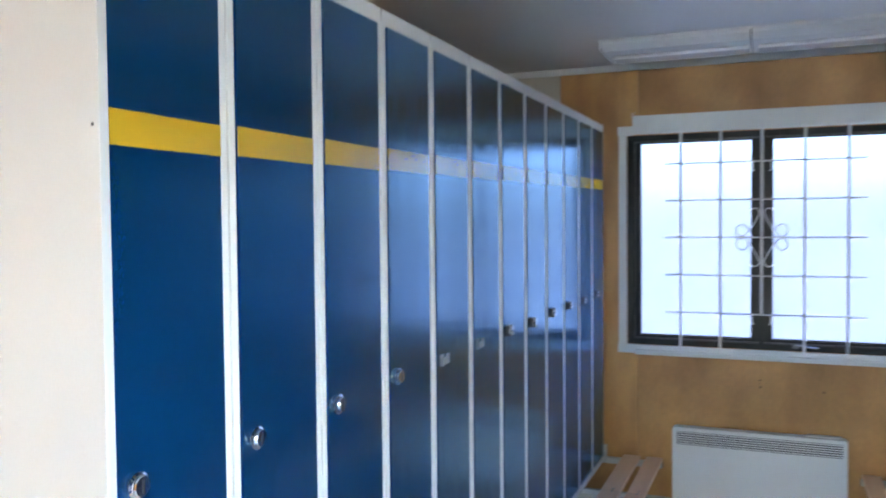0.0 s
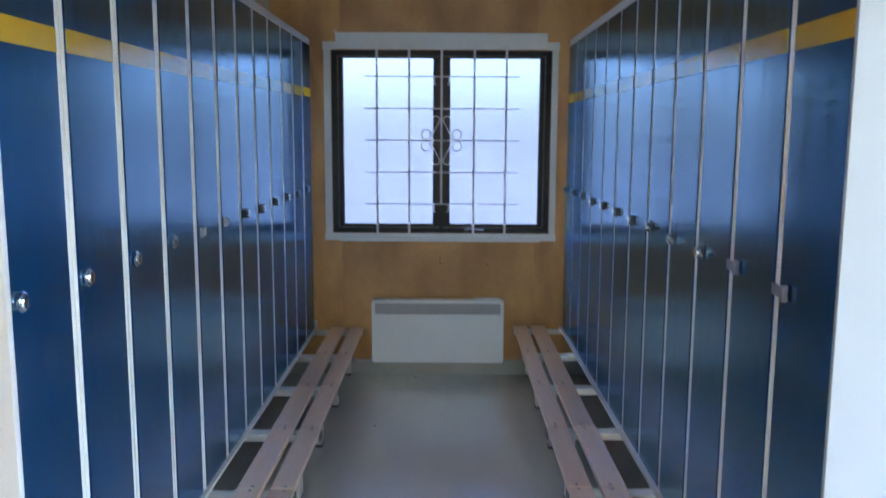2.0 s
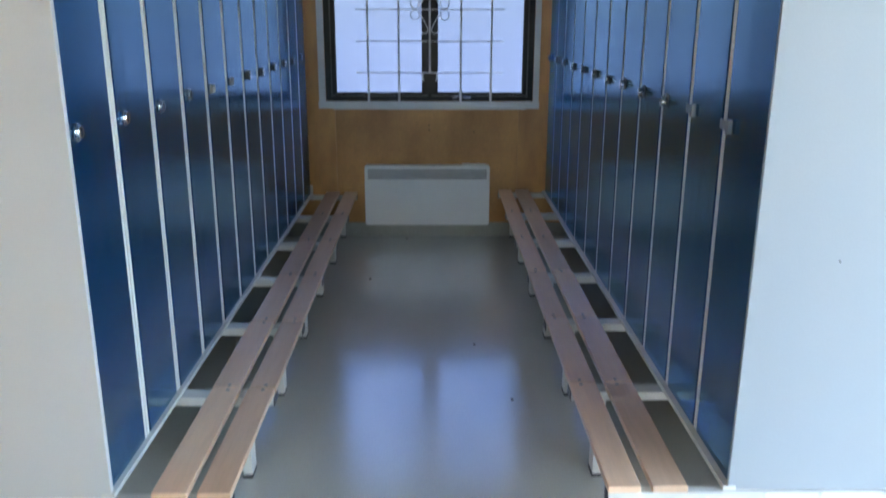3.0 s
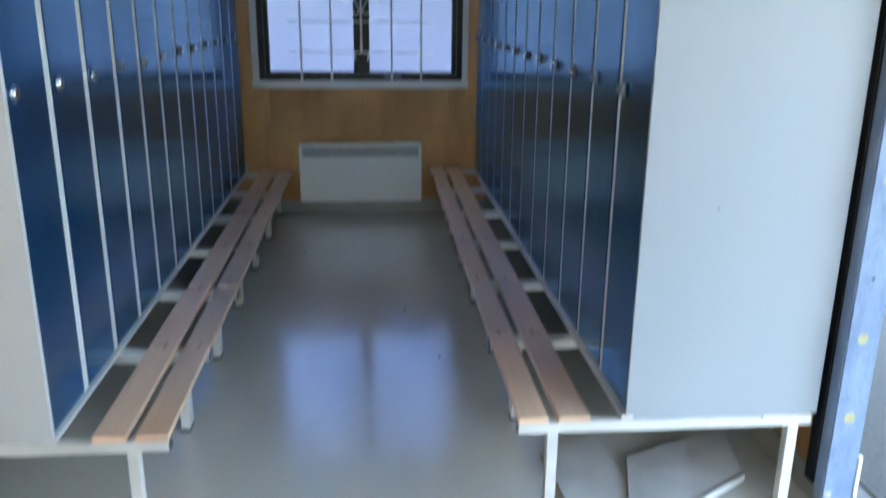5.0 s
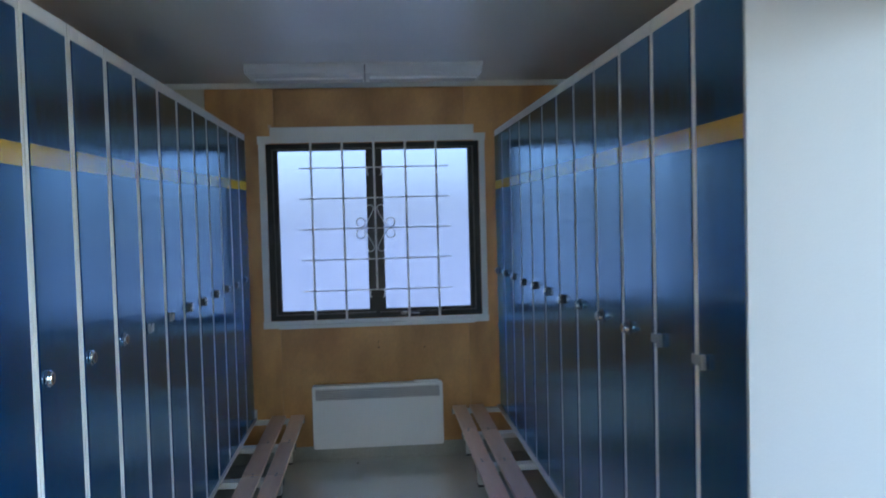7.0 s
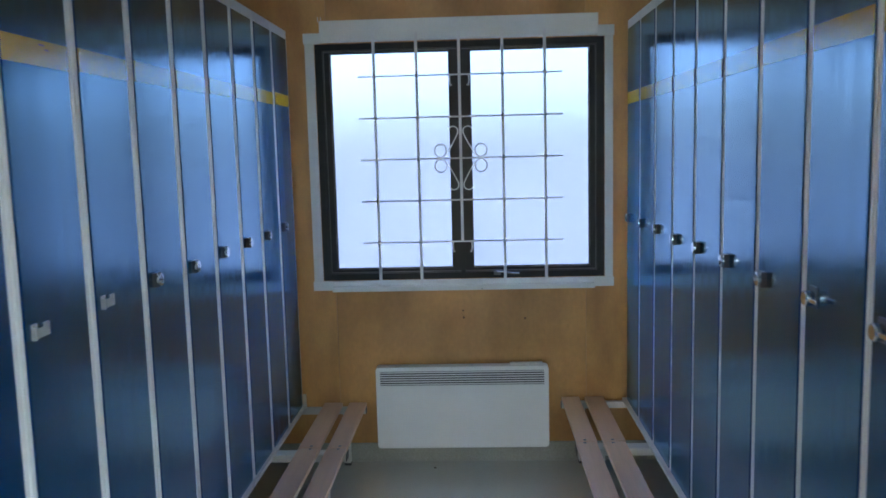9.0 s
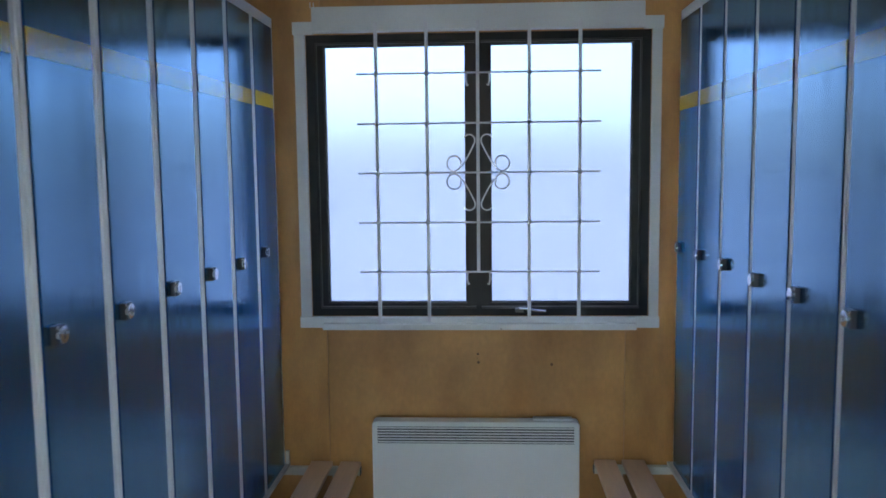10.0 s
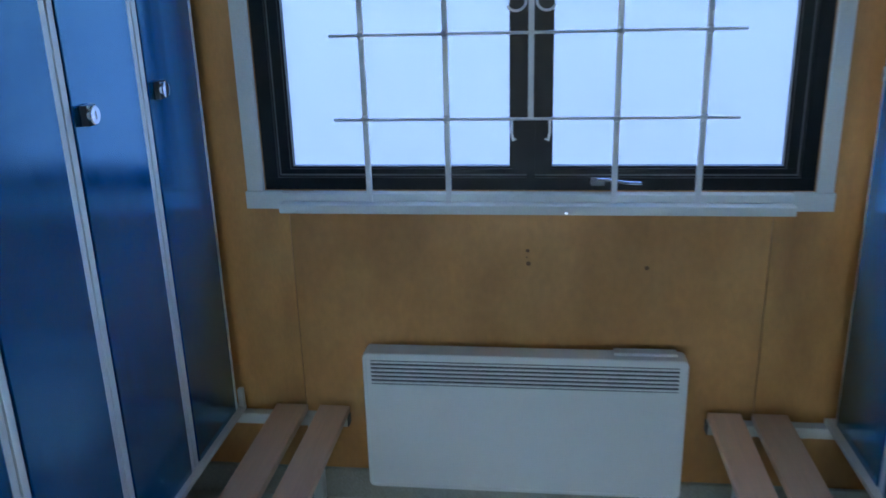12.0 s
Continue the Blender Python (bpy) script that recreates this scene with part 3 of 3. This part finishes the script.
west_kinds = ["round"] * 4 + ["hasp", "hasp"] + ["square"] * 6
east_kinds = ["tag", "tag", "lever", "lever", "lever"] + ["square"] * 7
words = {"round": "with a round chrome lock", "square": "with a square chrome lock", "hasp": "with a bent pale hasp", "tag": "with a dull metal clip", "lever": "with a chrome lever lock"}
for i in range(COUNT):
    for s, x, kinds in ((1, LX, west_kinds), (-1, RX, east_kinds)):
        where = " beside the window" if i == COUNT - 1 else ", ending the row" if i == 0 else ""
        build_locker(s, x, i, kinds[i], "white locker, blue door " + words[kinds[i]] + where)


# ---- benches that carry the lockers, two lockers to a bench ----
def build_bench(s, x, k):
    front, back = x + s * 0.303, x - s * (DEPTH - 0.02)
    y0 = Y0 + PITCH * 2 * k - (0.010 if k == 0 else 0.0)
    y1 = Y0 + PITCH * 2 * (k + 1) - 0.001 if k < 5 else -0.030
    e = 0.0 if s > 0 else LIFT
    tail = ", its end showing" if k == 0 else " against the plywood wall" if k == 5 else ""
    bn = thing("locker_bench", (0, 0, 0), "white steel bench with two pine planks" + tail, "bench", "benches under the lockers")

    def span(a, c):
        return (min(a, c), max(a, c))
    for by in (y0, y1 - 0.0305):
        part("cross_bar", boxes((*span(back, front), by, by + 0.030, 0.256 + e, 0.286 + e), bevel=0.002), STEEL, bn)
        part("bar_cap", boxes((*span(front, front + s * 0.003), by + 0.001, by + 0.029, 0.257 + e, 0.285 + e)), DARK, bn)
        for lx in (x + s * 0.207, back + s * 0.05):
            leg = part("leg", boxes((lx - 0.015, lx + 0.015, by, by + 0.030, 0.012, 0.2555 + e), bevel=0.002), STEEL, bn)
            part("foot", boxes((lx - 0.016, lx + 0.016, by - 0.0002, by + 0.0302, 0.0, 0.0118), bevel=0.001), SLOT, leg)
    yr = Y0 - 0.001 if k == 0 else y0
    part("front_rail", boxes((*span(x - s * 0.018, x + s * 0.014), yr, y1, 0.2865 + e, 0.2995 + e), bevel=0.001), STEEL, bn)
    part("rear_rail", boxes((*span(back, back + s * 0.03), Y0 + 0.03 if k == 0 else y0, y1, 0.2865 + e, 0.2995 + e), bevel=0.001), STEEL, bn)
    for a, c in ((0.105, 0.193), (0.220, 0.303)):
        j, h = random.uniform(-0.003, 0.003), random.uniform(-0.0008, 0.0012)
        pl = part("seat_plank", boxes((*span(x + s * (a + j), x + s * (c + j)), y0 - 0.002 if k == 0 else y0 + 0.0025, y1 - 0.0025, 0.2866 + e, 0.306 + h + e), bevel=0.003), WOOD, bn)
        mid = x + s * ((a + c) / 2 + j)
        for q in (y0 + 0.016, y1 - 0.016)[1 if k == 0 else 0:1 if k == 5 else 2]:
            part("bolt", turned([(0.3050 + h + e, 0.0070), (0.3068 + h + e, 0.0062), (0.3080 + h + e, 0.0035)], "z", 10, (mid + s * 0.008, q, 0)), CLIP, pl)
    if k == 5 and s > 0:
        part("end_tab", boxes((*span(x, x + s * 0.014), -0.050, -0.034, 0.3000 + e, 0.352 + e), bevel=0.001), STEEL, bn)
    if s < 0 and k == 0:
        for bx in (0.82, 0.96, 1.12):
            part("screw", turned([(-0.004, 0.0035), (-0.003, 0.0050), (0.0005, 0.0055)], "y", 10, (bx, y0, 0.281 + e)), BARS, bn)


for k in range(6):
    build_bench(1, LX - 0.006, k)
    build_bench(-1, RX + 0.002, k)

tagged(part("name_plate", boxes((LX - 0.0063, LX - 0.0049, Y0 + 2 * PITCH + 0.01, Y0 + 2 * PITCH + 0.075, 2.032, 2.052), bevel=0.0004), BARS), "small grey metal plate on the locker's top edge", "plate")


# ---- ceiling lamp and smoke detector ----
def build_lamp():
    lamp = thing("ceiling_light", (0, 0, 0), "unlit fluorescent fitting with two acrylic covers on the ceiling", "ceiling lamp")
    part("mount", boxes((-0.712, 0.590, -0.668, -0.330, CEIL - 0.008, CEIL - 0.0005), bevel=0.002), LAMPM, lamp)
    for a, b in ((-0.704, -0.065), (-0.061, 0.582)):
        bm = bmesh.new()
        prof = ((-0.660, CEIL - 0.0085), (-0.652, CEIL - 0.022), (-0.612, CEIL - 0.047), (-0.378, CEIL - 0.047), (-0.345, CEIL - 0.030), (-0.338, CEIL - 0.0085))
        ends = [[bm.verts.new((xx, yy, zz)) for yy, zz in prof] for xx in (a, b)]
        for k in range(len(prof)):
            bm.faces.new((ends[0][k], ends[0][(k + 1) % 6], ends[1][(k + 1) % 6], ends[1][k]))
        bm.faces.new(ends[0])
        bm.faces.new(ends[1])
        cover = part("cover", bm, LAMPM, lamp, "pale grey reflector housing")
        part("lens", boxes((a + 0.024, b - 0.010, -0.500, -0.385, CEIL - 0.064, CEIL - 0.0472), bevel=0.006), LENS, cover, "ribbed acrylic lens")
    for a, b in ((-0.712, -0.7045), (0.5825, 0.590)):
        part("end_cap", boxes((a, b, -0.662, -0.336, CEIL - 0.052, CEIL - 0.0085), bevel=0.002), LAMPM, lamp)
    # Added strip standing in for the shadow line between fitting and ceiling.
    part("gasket", boxes((-0.713, 0.591, -0.6730, -0.6685, CEIL - 0.012, CEIL - 0.002)), BARS, lamp)
    part("joint_strip", boxes((-0.0655, -0.0605, -0.661, -0.337, CEIL - 0.0535, CEIL - 0.009)), DARK, lamp)


build_lamp()
sd = thing("smoke_detector", (-0.052, -2.325, CEIL), "flat round white smoke detector on the ceiling", "smoke detector")
part("base", turned([(-0.0005, 0.045), (-0.005, 0.045), (-0.007, 0.043)], "z", 28), HEAT, sd, smooth=True)
part("sensor_cap", turned([(-0.0072, 0.034), (-0.011, 0.030), (-0.013, 0.018)], "z", 24), HEAT, sd, smooth=True)


# ---- doorway in the side wall ----
def build_doorway():
    d = tagged(new("door_1"), "open doorway with a black seal and a painted steel jamb", "door", kind="structure")
    part("door_seal", boxes((EAST - 0.034, EAST - 0.0005, DY1 + 0.042, DY1 + 0.085, 0.075, CEIL - 0.035), bevel=0.004), BLACK, d)
    part("door_seal", boxes((EAST - 0.034, EAST - 0.0005, DY0 - 0.085, DY1 + 0.0415, DH + 0.034, DH + 0.075), bevel=0.004), BLACK, d)
    part("door_seal", boxes((EAST - 0.034, EAST - 0.0005, DY0 - 0.085, DY0 - 0.042, 0.075, DH + 0.0335), bevel=0.004), BLACK, d)
    part("frame", boxes((EAST - 0.026, EAST - 0.0005, DY1, DY1 + 0.0415, 0.0, DH + 0.0335), bevel=0.002), JAMB, d)
    part("frame", boxes((EAST - 0.026, EAST - 0.0005, DY0, DY1 - 0.0005, DH, DH + 0.0335), bevel=0.002), JAMB, d)
    part("frame", boxes((EAST - 0.026, EAST - 0.0005, DY0 - 0.0415, DY0, 0.0, DH + 0.0335), bevel=0.002), JAMB, d)
    j = part("jamb", boxes((EAST - 0.024, EAST + 0.062, DY1 - 0.008, DY1 - 0.0005, 0.0105, DH - 0.002), bevel=0.001), JAMB, d, "scuffed pale jamb with filler spots")
    part("jamb", boxes((EAST - 0.024, EAST + 0.062, DY0 + 0.0005, DY0 + 0.008, 0.022, DH - 0.002), bevel=0.001), JAMB, d)
    for sx, sz, r, m in ((0.012, 0.070, 0.011, CARD), (0.042, 0.035, 0.016, SPOT), (0.036, 0.312, 0.017, SPOT), (0.036, 0.549, 0.016, SPOT), (0.036, 0.985, 0.017, SPOT), (0.040, 1.103, 0.016, SPOT),
                         (0.034, 1.352, 0.015, PEACH), (0.039, 1.536, 0.013, PEACH), (0.034, 1.738, 0.016, PEACH), (0.037, 1.901, 0.019, PEACH),
                         (0.036, 0.720, 0.006, RUST), (0.036, 1.261, 0.005, RUST), (0.036, 1.834, 0.005, RUST), (0.036, 1.080, 0.005, RUST)):
        part("filler_spot", turned([(-0.0010, r * 0.9), (0.0005, r)], "y", 12, (EAST - 0.022 + sx * 1.05, DY1 - 0.008, sz)), m, j)
    part("strike_plate", boxes((EAST + 0.0625, EAST + 0.073, DY1 - 0.014, DY1 - 0.002, 0.06, 0.19), bevel=0.001), TRIM, d, "dull steel strike plate")
    part("threshold", boxes((EAST - 0.075, EAST + 0.075, DY0 + 0.0085, DY1 - 0.0085, 0.0005, 0.010), bevel=0.003), SILL, d, "worn pale metal threshold")


build_doorway()


# ---- loose sheets on the floor ----
def build_sheet(corners, z, lift, crease, lip, seed, label):
    bm = bmesh.new()
    n = 26
    a, b, c, d = [Vector((*p, 0)) for p in corners]
    top, bot = [], []
    for i in range(n + 1):
        for k in range(n + 1):
            u, v = i / n, k / n
            p = a * (1 - u) * (1 - v) + b * u * (1 - v) + c * u * v + d * (1 - u) * v
            fold = abs(noise.noise(Vector((p.x * 5, p.y * 5, seed)))) + 0.2 * abs(noise.noise(Vector((p.x * 9, p.y * 9, seed + 4))))
            hgt = z + lift * (u * v) + crease * fold * min(1, 4 * u * (1 - u) + 0.25) + lip * max(0, 1 - v * 9)
            top.append(bm.verts.new((p.x, p.y, hgt + 0.012)))
            bot.append(bm.verts.new((p.x, p.y, hgt - (lip if v < 0.02 else 0))))
    q = lambda L, i, k: L[i * (n + 1) + k]
    for i in range(n):
        for k in range(n):
            bm.faces.new((q(top, i, k), q(top, i + 1, k), q(top, i + 1, k + 1), q(top, i, k + 1)))
            bm.faces.new((q(bot, i, k), q(bot, i, k + 1), q(bot, i + 1, k + 1), q(bot, i + 1, k)))
    for k in range(n):
        for f in ((q(top, 0, k), q(top, 0, k + 1), q(bot, 0, k + 1), q(bot, 0, k)), (q(top, n, k), q(bot, n, k), q(bot, n, k + 1), q(top, n, k + 1)),
                  (q(top, k, n), q(top, k + 1, n), q(bot, k + 1, n), q(bot, k, n))):
            bm.faces.new(f).material_index = 1
        bm.faces.new((q(top, k, 0), q(bot, k, 0), q(bot, k + 1, 0), q(top, k + 1, 0)))
    sheet = part("cardboard_sheet", bm, CARD)
    sheet.data.materials.append(KRAFT)
    tagged(sheet, label, "cardboard", "loose sheets under the bench")


build_sheet(((0.604, -3.697), (0.820, -3.606), (0.770, -3.140), (0.566, -3.235)), 0.001, 0.0, 0.006, 0.0, 1, "dirty white corrugated board flat on the floor under the bench")
build_sheet(((0.712, -3.728), (1.155, -3.440), (1.189, -3.187), (0.830, -3.300)), 0.014, 0.02, 0.018, 0.012, 2, "creased white cardboard with a folded edge, lying over another sheet")

# dust and grit on the floor
for gx, gy in ((-0.36, -0.95), (0.30, -2.45), (-0.18, -0.10), (0.18, -1.9)):
    tagged(part("grit", turned([(0.0, 0.007), (0.004, 0.005), (0.006, 0.001)], "z", 7, (gx, gy, 0)), RUST), "dark crumb of dirt on the vinyl floor", "dirt", "crumbs on the floor")

# ---- outside ----
structure("ground", boxes((-400, 400, -400, 400, -0.60, -0.30)), GROUND, "pale grey concrete yard round the cabin", "ground")
structure("road", boxes((EAST + 0.5, 15.0, -40, -0.5, -0.301, -0.292)), ASPHALT, "dark damp asphalt lane beside the cabin", "road")
